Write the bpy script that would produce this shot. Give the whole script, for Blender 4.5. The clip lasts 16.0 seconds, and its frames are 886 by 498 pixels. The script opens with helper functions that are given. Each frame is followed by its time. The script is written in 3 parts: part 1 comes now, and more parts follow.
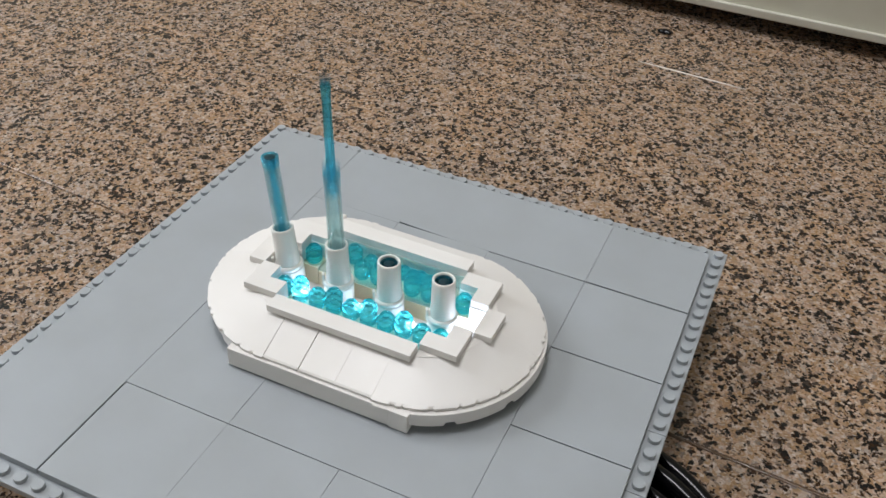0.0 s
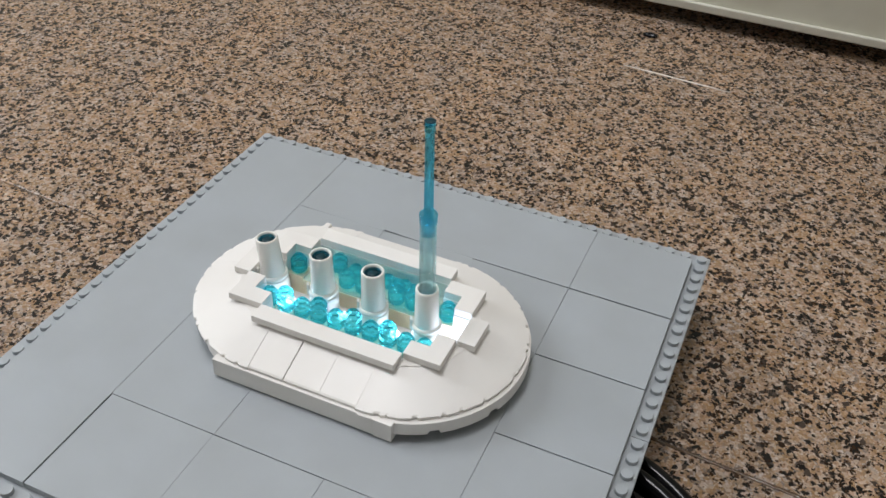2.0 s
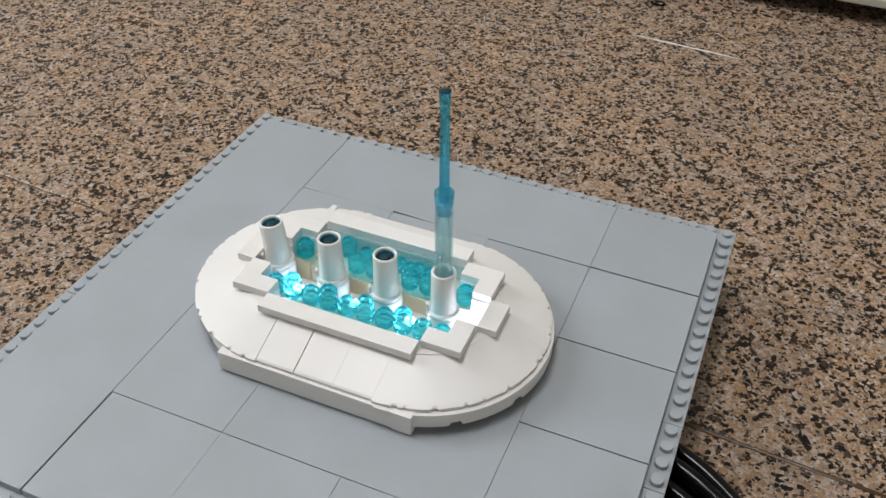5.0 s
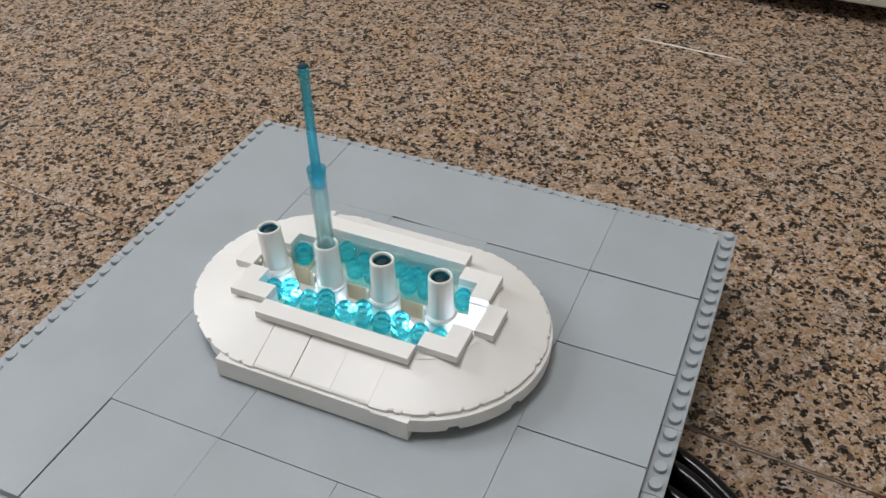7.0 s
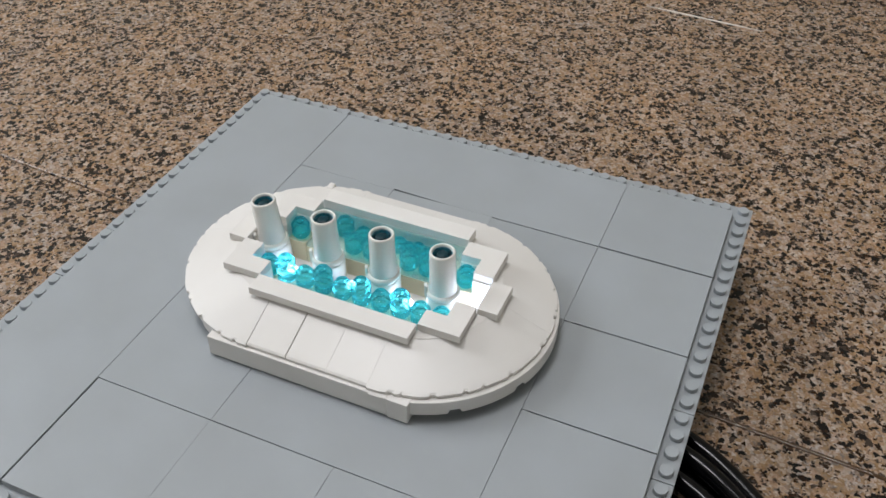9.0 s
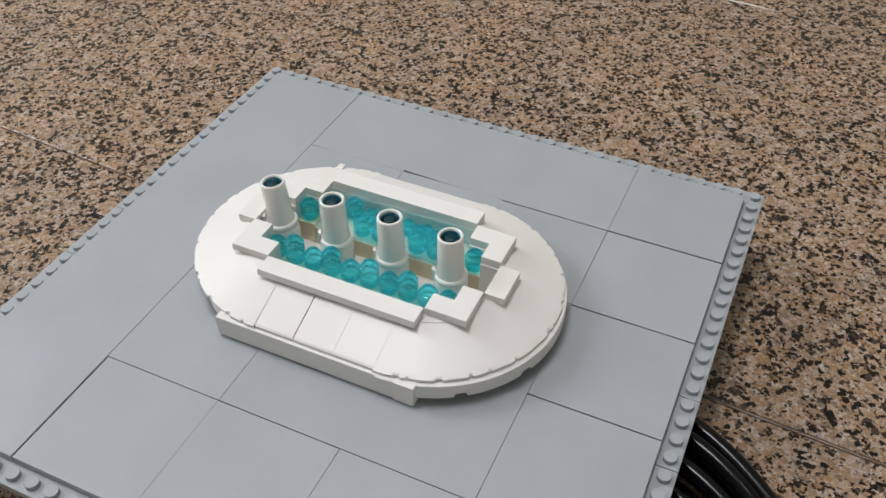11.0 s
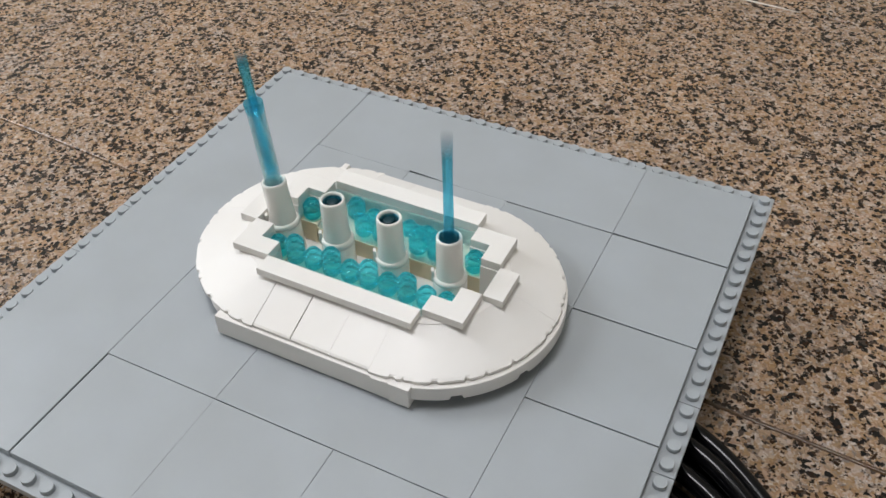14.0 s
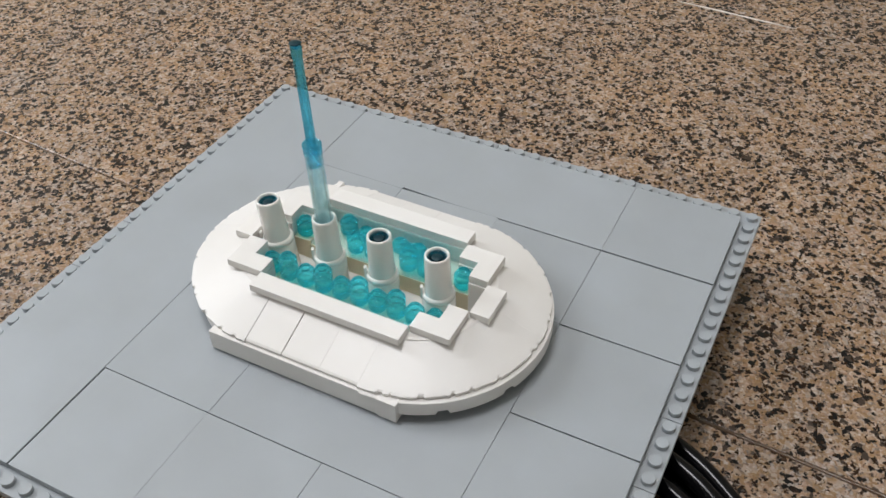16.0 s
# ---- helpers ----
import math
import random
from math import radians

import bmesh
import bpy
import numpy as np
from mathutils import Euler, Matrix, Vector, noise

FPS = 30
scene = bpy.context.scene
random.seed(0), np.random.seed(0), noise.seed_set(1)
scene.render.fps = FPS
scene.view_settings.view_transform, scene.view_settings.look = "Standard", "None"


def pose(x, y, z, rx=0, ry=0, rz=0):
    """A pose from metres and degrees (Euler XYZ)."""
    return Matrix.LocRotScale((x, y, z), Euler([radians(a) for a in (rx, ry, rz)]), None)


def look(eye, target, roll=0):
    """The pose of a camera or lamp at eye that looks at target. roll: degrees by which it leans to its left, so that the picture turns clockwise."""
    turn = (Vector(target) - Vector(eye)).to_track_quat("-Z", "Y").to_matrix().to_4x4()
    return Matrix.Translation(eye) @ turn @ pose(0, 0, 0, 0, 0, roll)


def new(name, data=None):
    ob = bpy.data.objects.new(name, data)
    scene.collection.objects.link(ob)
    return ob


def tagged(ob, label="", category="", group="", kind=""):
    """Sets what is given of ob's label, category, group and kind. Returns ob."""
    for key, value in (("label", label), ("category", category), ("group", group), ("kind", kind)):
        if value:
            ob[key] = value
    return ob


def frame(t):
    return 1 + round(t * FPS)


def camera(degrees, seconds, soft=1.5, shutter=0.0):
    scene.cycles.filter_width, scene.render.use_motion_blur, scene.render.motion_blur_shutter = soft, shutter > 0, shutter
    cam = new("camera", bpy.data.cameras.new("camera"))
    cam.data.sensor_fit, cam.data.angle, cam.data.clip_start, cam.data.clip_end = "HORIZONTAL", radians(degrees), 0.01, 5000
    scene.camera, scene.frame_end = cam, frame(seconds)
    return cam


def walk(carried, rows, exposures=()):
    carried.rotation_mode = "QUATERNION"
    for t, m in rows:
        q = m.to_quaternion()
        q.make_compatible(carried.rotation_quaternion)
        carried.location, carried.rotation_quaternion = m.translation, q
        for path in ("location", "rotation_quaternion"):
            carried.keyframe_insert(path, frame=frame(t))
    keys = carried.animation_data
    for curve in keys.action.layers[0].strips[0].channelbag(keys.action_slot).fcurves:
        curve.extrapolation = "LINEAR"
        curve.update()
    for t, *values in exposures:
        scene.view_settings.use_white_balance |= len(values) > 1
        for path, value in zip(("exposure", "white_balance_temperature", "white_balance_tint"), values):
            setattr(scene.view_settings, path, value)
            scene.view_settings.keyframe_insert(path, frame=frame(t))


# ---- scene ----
cam = camera(51.4, 16.0, shutter=0.5)
PATH = [
    (0, (0.134, -0.256, 0.27), (-0.46, 1.202, -0.964), 3.5),
    (0.5, (0.136, -0.257, 0.28), (-0.443, 1.187, -0.977), 3.6),
    (1, (0.136, -0.252, 0.278), (-0.448, 1.195, -0.972), 3.1),
    (1.5, (0.136, -0.253, 0.275), (-0.441, 1.208, -0.963), 3.4),
    (2, (0.138, -0.254, 0.275), (-0.445, 1.208, -0.959), 3.2),
    (2.5, (0.141, -0.254, 0.272), (-0.456, 1.211, -0.953), 2.9),
    (3, (0.13, -0.25, 0.25), (-0.451, 1.248, -0.941), 3.0),
    (3.5, (0.125, -0.244, 0.252), (-0.45, 1.224, -0.979), 2.4),
    (4, (0.125, -0.243, 0.256), (-0.445, 1.208, -0.995), 2.1),
    (6.5, (0.128, -0.239, 0.262), (-0.453, 1.197, -1.004), 1.2),
    (7, (0.131, -0.239, 0.26), (-0.466, 1.2, -0.994), 0.7),
    (7.5, (0.131, -0.24, 0.259), (-0.469, 1.198, -0.995), 0.6),
    (8, (0.131, -0.238, 0.261), (-0.466, 1.188, -1.007), 0.6),
    (8.5, (0.126, -0.236, 0.261), (-0.447, 1.189, -1.02), 1.5),
    (9, (0.127, -0.227, 0.25), (-0.465, 1.175, -1.047), 0.8),
    (9.5, (0.127, -0.225, 0.253), (-0.464, 1.15, -1.073), 0.6),
    (12, (0.131, -0.221, 0.252), (-0.494, 1.126, -1.087), 0.5),
    (12.5, (0.134, -0.219, 0.245), (-0.522, 1.131, -1.077), -0.1),
    (13, (0.136, -0.22, 0.246), (-0.524, 1.128, -1.076), -0.0),
    (13.5, (0.137, -0.218, 0.248), (-0.525, 1.118, -1.086), -0.3),
    (14, (0.137, -0.218, 0.252), (-0.523, 1.111, -1.088), -0.3),
    (14.5, (0.139, -0.219, 0.255), (-0.53, 1.111, -1.08), -0.5),
    (15, (0.141, -0.219, 0.256), (-0.536, 1.111, -1.076), -0.7),
    (15.5, (0.144, -0.219, 0.26), (-0.536, 1.108, -1.072), -0.7),
    (16, (0.146, -0.217, 0.26), (-0.541, 1.111, -1.069), -0.8),
]
walk(cam, [(t, look(eye, target, roll)) for t, eye, target, roll in PATH],
     [(0, -0.12), (7, -0.15), (8.6, -0.17), (9.0, -0.26), (9.6, -0.27), (11.8, -0.04), (16, -0.04)])

# ---- light ----
world = bpy.data.worlds.new("world")
scene.world = world
world.use_nodes = True
wn = world.node_tree.nodes
sky = wn.new("ShaderNodeTexSky")
sky.sky_type, sky.sun_disc = "NISHITA", False
sky.sun_elevation, sky.sun_rotation = radians(45), radians(-80)
world.node_tree.links.new(sky.outputs["Color"], wn["Background"].inputs["Color"])
wn["Background"].inputs["Strength"].default_value = 0.1

FLOOR = -0.0353          # floor level; the tiled board's top is at z = 0
S = 0.008                # stud pitch
XC, YC = -0.0014, 0.003  # middle of the fountain


def area_lamp(name, m, sx, sy, watts, colour):
    data = bpy.data.lights.new(name, "AREA")
    data.shape, data.size, data.size_y, data.energy, data.color = "RECTANGLE", sx, sy, watts, colour
    ob = new(name, data)
    ob.matrix_world = m
    return ob


CEIL = FLOOR + 2.5
# added: an unseen window's lamp, standing in for sky light from the left
area_lamp("window_light", look((-2.12, 0.0, FLOOR + 1.45), (0.0, 0.0, FLOOR + 0.4)), 1.3, 1.2, 40, (0.90, 0.945, 1.0))
# added: an unseen ceiling lamp for the main light from above
area_lamp("ceiling_lamp_light", look((-0.40, 0.05, CEIL - 0.10), (-0.40, 0.051, 0)), 0.55, 0.55, 25, (0.97, 0.965, 1.0))
area_lamp("ceiling_spot_light", look((0.32, 0.24, CEIL - 0.10), (0.32, 0.241, 0)), 0.44, 0.06, 2.2, (0.98, 0.98, 1.0))


# ---- materials ----
def material(name, colour, rough=0.4, metal=0.0, **more):
    m = bpy.data.materials.new(name)
    m.use_nodes = True
    b = m.node_tree.nodes["Principled BSDF"]
    b.inputs["Base Color"].default_value = (*colour, 1)
    b.inputs["Roughness"].default_value = rough
    b.inputs["Metallic"].default_value = metal
    for key, value in more.items():
        b.inputs[key.replace("_", " ")].default_value = value
    return m


def node(m, kind, **values):
    n = m.node_tree.nodes.new(kind)
    for key, value in values.items():
        n.inputs[key.replace("_", " ")].default_value = value
    return n


def link(m, a, b):
    m.node_tree.links.new(a, b)


def ramp(m, stops, mode="LINEAR"):
    n = m.node_tree.nodes.new("ShaderNodeValToRGB")
    n.color_ramp.interpolation = mode
    while len(n.color_ramp.elements) < len(stops):
        n.color_ramp.elements.new(0.5)
    for e, (p, c) in zip(n.color_ramp.elements, stops):
        e.position, e.color = p, (*c, 1)
    return n


def mix(m, a, b, fac, blend="MIX"):
    n = m.node_tree.nodes.new("ShaderNodeMix")
    n.data_type, n.blend_type = "RGBA", blend
    for value, socket in ((fac, n.inputs[0]), (a, n.inputs[6]), (b, n.inputs[7])):
        if isinstance(value, (int, float)):
            socket.default_value = value
        elif isinstance(value, tuple):
            socket.default_value = (*value, 1)
        else:
            link(m, value, socket)
    return n.outputs[2]


def plastic(name, colour, rough, vary=0.06, warm=(0.9, 0.85, 0.75), bump=0.03):
    """Moulded plastic: faint tone shift from piece to piece, smudges, fine scuffs."""
    m = material(name, colour, rough)
    b = m.node_tree.nodes["Principled BSDF"]
    co = node(m, "ShaderNodeNewGeometry")
    info = node(m, "ShaderNodeObjectInfo")
    big = node(m, "ShaderNodeTexNoise", Scale=28.0, Detail=3.0)
    fine = node(m, "ShaderNodeTexNoise", Scale=900.0, Detail=4.0)
    for t in (big, fine):
        link(m, co.outputs["Position"], t.inputs["Vector"])
    tone = ramp(m, [(0.3, tuple(c * (1 - vary) * w ** 0.15 for c, w in zip(colour, warm))), (0.7, colour)])
    link(m, big.outputs["Fac"], tone.inputs["Fac"])
    each = ramp(m, [(0.0, (1 - vary,) * 3), (1.0, (1.0, 1.0, 1.0))])
    link(m, info.outputs["Random"], each.inputs["Fac"])
    link(m, mix(m, tone.outputs["Color"], each.outputs["Color"], 1.0, "MULTIPLY"), b.inputs["Base Color"])
    rr = node(m, "ShaderNodeMapRange")
    rr.inputs["To Min"].default_value, rr.inputs["To Max"].default_value = rough - 0.07, rough + 0.1
    link(m, fine.outputs["Fac"], rr.inputs["Value"])
    link(m, rr.outputs["Result"], b.inputs["Roughness"])
    bp = node(m, "ShaderNodeBump", Strength=bump, Distance=0.0002)
    link(m, big.outputs["Fac"], bp.inputs["Height"])
    link(m, bp.outputs["Normal"], b.inputs["Normal"])
    return m


GREY = plastic("grey_plastic", (0.385, 0.415, 0.44), 0.34)
WHITE = plastic("white_plastic", (0.84, 0.815, 0.785), 0.38, 0.03)
CREAM = plastic("cream_plastic", (0.80, 0.71, 0.51), 0.4, 0.05)
PIPE = plastic("white_glossy_plastic", (0.92, 0.90, 0.855), 0.18, 0.02)
WALL = plastic("wall_paint", (0.66, 0.66, 0.63), 0.6)
PANEL = plastic("panel_paint", (0.70, 0.69, 0.58), 0.55)
TRIM = plastic("trim_paint", (0.66, 0.64, 0.55), 0.5)
FILLER = plastic("pale_filler", (0.72, 0.67, 0.61), 0.6)
# cable rubber; it also blackens the nozzle bores in place of their shade
BLACK = plastic("black_rubber_and_bore_shade", (0.004, 0.004, 0.005), 0.13)
BLACK.node_tree.nodes["Principled BSDF"].inputs["Specular IOR Level"].default_value = 0.22
DIRT = plastic("brown_dirt", (0.045, 0.028, 0.018), 0.8)
WIRE_BROWN = plastic("glossy_brown", (0.075, 0.042, 0.020), 0.06)
GROUT = plastic("grout", (0.15, 0.11, 0.08), 0.8)


def clear_plastic(name, colour, body, share, rough=0.06, scatter=0.72, ripple=0.12):
    """Clear tinted plastic: most light passes straight on and is tinted, the rest glints and scatters in the body."""
    m = material(name, body, rough, Transmission_Weight=scatter, IOR=1.45)
    b = m.node_tree.nodes["Principled BSDF"]
    t = node(m, "ShaderNodeBsdfTransparent")
    t.inputs["Color"].default_value = (*colour, 1)
    mx = node(m, "ShaderNodeMixShader", Fac=share)
    link(m, t.outputs["BSDF"], mx.inputs[1])
    link(m, b.outputs["BSDF"], mx.inputs[2])
    link(m, mx.outputs["Shader"], m.node_tree.nodes["Material Output"].inputs["Surface"])
    wave = node(m, "ShaderNodeTexNoise", Scale=420.0, Detail=2.0)
    link(m, node(m, "ShaderNodeNewGeometry").outputs["Position"], wave.inputs["Vector"])
    bp = node(m, "ShaderNodeBump", Strength=ripple, Distance=0.0005)
    link(m, wave.outputs["Fac"], bp.inputs["Height"])
    link(m, bp.outputs["Normal"], b.inputs["Normal"])
    return m


AQUA = clear_plastic("clear_aqua_plastic", (0.42, 0.92, 0.965), (0.09, 0.80, 0.92), 0.46, 0.012, 0.80, 0.05)
AQUA_PALE = clear_plastic("clear_pale_aqua_plastic", (0.86, 0.97, 0.99), (0.74, 0.95, 1.0), 0.36, 0.01, 0.97, 0.03)
AQUA_ROD = clear_plastic("clear_blue_rod_plastic", (0.46, 0.86, 0.97), (0.06, 0.64, 0.90), 0.48, 0.015, 0.86, 0.04)
AQUA_COLLAR = clear_plastic("clear_blue_collar_plastic", (0.62, 0.92, 0.99), (0.10, 0.70, 0.92), 0.28, 0.01, 0.94, 0.02)
# dark teal for the darkness seen end-on down the clear rods
TIP_SHADE = plastic("dark_teal_shade", (0.006, 0.038, 0.050), 0.32)
TIP_SHADE.node_tree.nodes["Principled BSDF"].inputs["Specular IOR Level"].default_value = 0.2
AQUA_WATER = clear_plastic("clear_water_plate", (0.93, 0.99, 0.985), (0.80, 0.965, 0.955), 0.32, 0.08, 0.40)


def granite():
    """Polished granite: rounded tan, pink and pale grains, grey quartz, brown-black mica gathered in clusters."""
    m = material("granite", (0.3, 0.2, 0.15), 0.22, Specular_IOR_Level=0.30)
    b = m.node_tree.nodes["Principled BSDF"]
    pos = node(m, "ShaderNodeNewGeometry").outputs["Position"]

    def noise_at(scale, detail=2.0):
        n = node(m, "ShaderNodeTexNoise", Scale=scale, Detail=detail)
        link(m, pos, n.inputs["Vector"])
        return n

    def calc(op, a, c, d=None):
        n = node(m, "ShaderNodeMath")
        n.operation = op
        for value, socket in zip((a, c, d), n.inputs):
            if isinstance(value, (int, float)):
                socket.default_value = value
            elif value is not None:
                link(m, value, socket)
        return n.outputs["Value"]

    warp = node(m, "ShaderNodeVectorMath")
    warp.operation = "MULTIPLY_ADD"
    link(m, noise_at(460.0, 3.0).outputs["Color"], warp.inputs[0])
    warp.inputs[1].default_value = (0.0030,) * 3
    link(m, pos, warp.inputs[2])

    def cells(scale):
        v = node(m, "ShaderNodeTexVoronoi", Scale=scale)
        link(m, warp.outputs["Vector"], v.inputs["Vector"])
        sep = node(m, "ShaderNodeSeparateColor")
        link(m, v.outputs["Color"], sep.inputs["Color"])
        return v.outputs["Distance"], sep.outputs["Red"], sep.outputs["Green"], sep.outputs["Blue"]

    tan, pink, pale, quartz = (0.300, 0.198, 0.110), (0.385, 0.272, 0.200), (0.47, 0.395, 0.335), (0.185, 0.158, 0.138)
    _, red, green, _ = cells(420.0)
    grain = ramp(m, [(0.0, tan), (0.30, (0.32, 0.225, 0.148)), (0.48, pink), (0.68, quartz), (0.80, pale)], "CONSTANT")
    link(m, red, grain.inputs["Fac"])
    fleck = ramp(m, [(0.0, (0.20, 0.112, 0.055)), (0.18, tan), (0.42, pink), (0.66, quartz), (0.80, (0.53, 0.465, 0.41))], "CONSTANT")
    link(m, cells(880.0)[1], fleck.inputs["Fac"])
    col = mix(m, grain.outputs["Color"], fleck.outputs["Color"], 0.45)
    # broad warm and grey clouds
    cloud = ramp(m, [(0.32, (0.93, 0.94, 0.97)), (0.68, (1.10, 1.025, 0.94))])
    link(m, noise_at(26.0, 3.0).outputs["Fac"], cloud.inputs["Fac"])
    col = mix(m, col, cloud.outputs["Color"], 1.0, "MULTIPLY")
    # dark mica: whole grains and smaller flakes, thicker where they gather
    clump = calc("ADD", calc("MULTIPLY", noise_at(85.0).outputs["Fac"], 0.55), calc("MULTIPLY", noise_at(230.0).outputs["Fac"], 0.45))
    for scale, level, tones in ((450.0, 0.725, [(0.0, (0.022, 0.012, 0.007)), (0.35, (0.008, 0.007, 0.007)), (0.82, (0.060, 0.044, 0.034))]),
                                (820.0, 0.815, [(0.0, (0.035, 0.018, 0.009)), (0.40, (0.012, 0.009, 0.008)), (0.78, (0.085, 0.066, 0.054))])):
        d, r, g, u = cells(scale)
        amount = calc("MULTIPLY_ADD", calc("SUBTRACT", clump, 0.5), 1.5, g)
        inside = node(m, "ShaderNodeMapRange")
        inside.inputs["From Min"].default_value, inside.inputs["From Max"].default_value = level - 0.02, level + 0.05
        # the grain thins out towards its rim
        link(m, calc("MULTIPLY_ADD", d, -0.16, calc("ADD", amount, 0.05)), inside.inputs["Value"])
        tone = ramp(m, tones, "CONSTANT")
        link(m, u, tone.inputs["Fac"])
        col = mix(m, col, tone.outputs["Color"], inside.outputs["Result"])
    fr = ramp(m, [(0.25, (0.88, 0.87, 0.86)), (0.75, (1.10, 1.09, 1.08))])
    link(m, noise_at(1100.0, 3.0).outputs["Fac"], fr.inputs["Fac"])
    link(m, mix(m, col, fr.outputs["Color"], 1.0, "MULTIPLY"), b.inputs["Base Color"])
    return m


GRANITE = granite()


# ---- mesh tools ----
def mesh_of(name, bm, mat):
    me = bpy.data.meshes.new(name)
    bm.normal_update()
    bm.to_mesh(me)
    bm.free()
    me.materials.append(mat)
    return me


def part(name, bm, mat, parent, label="", m=None, kind=""):
    data = bm if isinstance(bm, bpy.types.Mesh) else mesh_of(name, bm, mat)
    ob = new(name, data)
    ob.parent = parent
    if m is not None:
        ob.matrix_basis = m
    return tagged(ob, label, kind=kind)


def thing(name, m, label, category, group="", kind=""):
    ob = new(name)
    ob.empty_display_size = 0.02
    ob.matrix_basis = m
    return tagged(ob, label, category, group, kind)


def box(x0, x1, y0, y1, z0, z1, bevel=0.0, bm=None):
    own = bm is None
    bm = bm or bmesh.new()
    geo = bmesh.ops.create_cube(bm, size=1)["verts"]
    for v in geo:
        v.co = Vector(((x0 + x1) / 2 + v.co.x * (x1 - x0), (y0 + y1) / 2 + v.co.y * (y1 - y0),
                       (z0 + z1) / 2 + v.co.z * (z1 - z0)))
    if bevel and own:
        bmesh.ops.bevel(bm, geom=bm.edges[:], offset=bevel, segments=2, profile=0.5, affect="EDGES")
    return bm


def lathe(profile, n=32, closed=False, bm=None, smooth=True):
    """Turns (r, z) points about the z axis; closed joins the last point to the first."""
    bm = bm or bmesh.new()
    rings = []
    for r, z in profile:
        if r < 1e-6:
            rings.append([bm.verts.new((0, 0, z))] * n)
        else:
            rings.append([bm.verts.new((r * math.cos(2 * math.pi * i / n), r * math.sin(2 * math.pi * i / n), z)) for i in range(n)])
    pairs = list(zip(rings, rings[1:])) + ([(rings[-1], rings[0])] if closed else [])
    for a, b in pairs:
        for i in range(n):
            q = [a[i], a[(i + 1) % n], b[(i + 1) % n], b[i]]
            u = list(dict.fromkeys(q))
            if len(u) > 2:
                bm.faces.new(u).smooth = smooth
    bmesh.ops.recalc_face_normals(bm, faces=bm.faces[:])
    return bm


# ---- the room ----
X0, X1, Y0, Y1 = -2.1, 1.9, -2.4, 0.551


def room():
    ground = tagged(new("floor", mesh_of("floor", box(X0 - .1, X1 + .1, Y0 - .1, Y1 + .1, FLOOR - 0.08, FLOOR - 0.0012), GROUT)),
                    "brown speckled granite slab floor with narrow joints", "floor", kind="structure")
    # slabs run in long rows along the back wall
    deep, wide, lean = 0.34, 1.2, radians(-3.5)
    g = 0.0004
    slab = mesh_of("slab", box(-wide / 2 + g, wide / 2 - g, -deep / 2 + g, deep / 2 - g, -0.012, 0, 0.0009), GRANITE)
    cut_slab = mesh_of("slab", box(-wide / 2 + g, wide / 2 - g, -deep / 2 + g, -deep / 2 + 0.19, -0.012, 0, 0.0009), GRANITE)
    turn = Matrix.Rotation(lean, 4, "Z")
    centre = Vector((0.02, 0.0389 + deep / 2, FLOOR))
    for i in (-1, 0, 1):
        for j in range(-7, 2):
            p = centre + turn @ Vector((i * wide, j * deep, 0))
            if Y0 + .05 < p.y < Y1 - .1 + deep / 2:
                part("slab", cut_slab if j == 1 else slab, None, ground, m=Matrix.Translation(p) @ turn)

    # pale filler left in stretches of the joints, and a glossy brown bead standing in for a thin clear wire beside the
    # board
    for x, y, w in ((0.032, 0.5, 0.080), (-0.315, -0.5, 0.022)):
        bm = bmesh.new()
        n = 24
        rows = []
        for k in range(n + 1):
            u = k / n
            slim = 0.0011 * min(1, 5 * u, 4 * (1 - u)) * (0.75 + 0.5 * noise.noise(Vector((u * 9, x, 0))))
            mid = 0.0003 * noise.noise(Vector((u * 4, x, 5)))
            rows.append([bm.verts.new(((u - .5) * w, mid + e * slim, z)) for e, z in ((-1, -.003), (-1, 0), (0, .00015), (1, 0), (1, -.003))])
        for p, q in zip(rows, rows[1:]):
            for i in range(4):
                bm.faces.new((p[i], q[i], q[i + 1], p[i + 1]))
        part("joint_filler", bm, FILLER, ground, m=Matrix.Translation(centre) @ turn @ pose(x, y * deep, 0))
    bm = bmesh.new()
    rows = []
    # the near side is tilted so that it catches the ceiling lamp's glint
    section = ((-.0009, -.0003), (-.0007, .00001), (-.0003, .00016), (.0001, .00029), (.0005, .00037), (.0008, .00030), (.0009, -.0003))
    for k in range(121):
        u = k / 120
        wide_here = 1 + 0.25 * noise.noise(Vector((u * 26, 1, 0)))
        lift = .00005 * noise.noise(Vector((u * 34, 3, 0)))
        rows.append([bm.verts.new((u * 0.36, y * wide_here, z + lift * (i in (2, 3, 4)))) for i, (y, z) in enumerate(section)])
    for p, q in zip(rows, rows[1:]):
        for i in range(6):
            bm.faces.new((p[i], q[i], q[i + 1], p[i + 1])).smooth = True
    part("resin_bead", bm, WIRE_BROWN, ground, m=Matrix.Translation(centre) @ turn @ pose(0.085, -0.5 * deep, 0))

    def wall(name, label, pieces):
        bm = bmesh.new()
        for p in pieces:
            box(*p, bm=bm)
        tagged(new(name, mesh_of(name, bm, WALL)), label, "wall", kind="structure")

    wall("wall_north", "plain greyish cream painted wall", [(X0 - .1, X1 + .1, Y1, Y1 + .1, FLOOR - .08, CEIL)])
    wall("wall_south", "plain greyish cream painted wall", [(X0 - .1, X1 + .1, Y0 - .1, Y0, FLOOR - .08, CEIL)])
    wall("wall_east", "plain greyish cream painted wall", [(X1, X1 + .1, Y0, Y1, FLOOR - .08, CEIL)])
    # window opening added out of view, to let light in from the left
    a, b, lo, hi = -0.7, 0.4, FLOOR + 0.85, FLOOR + 2.05
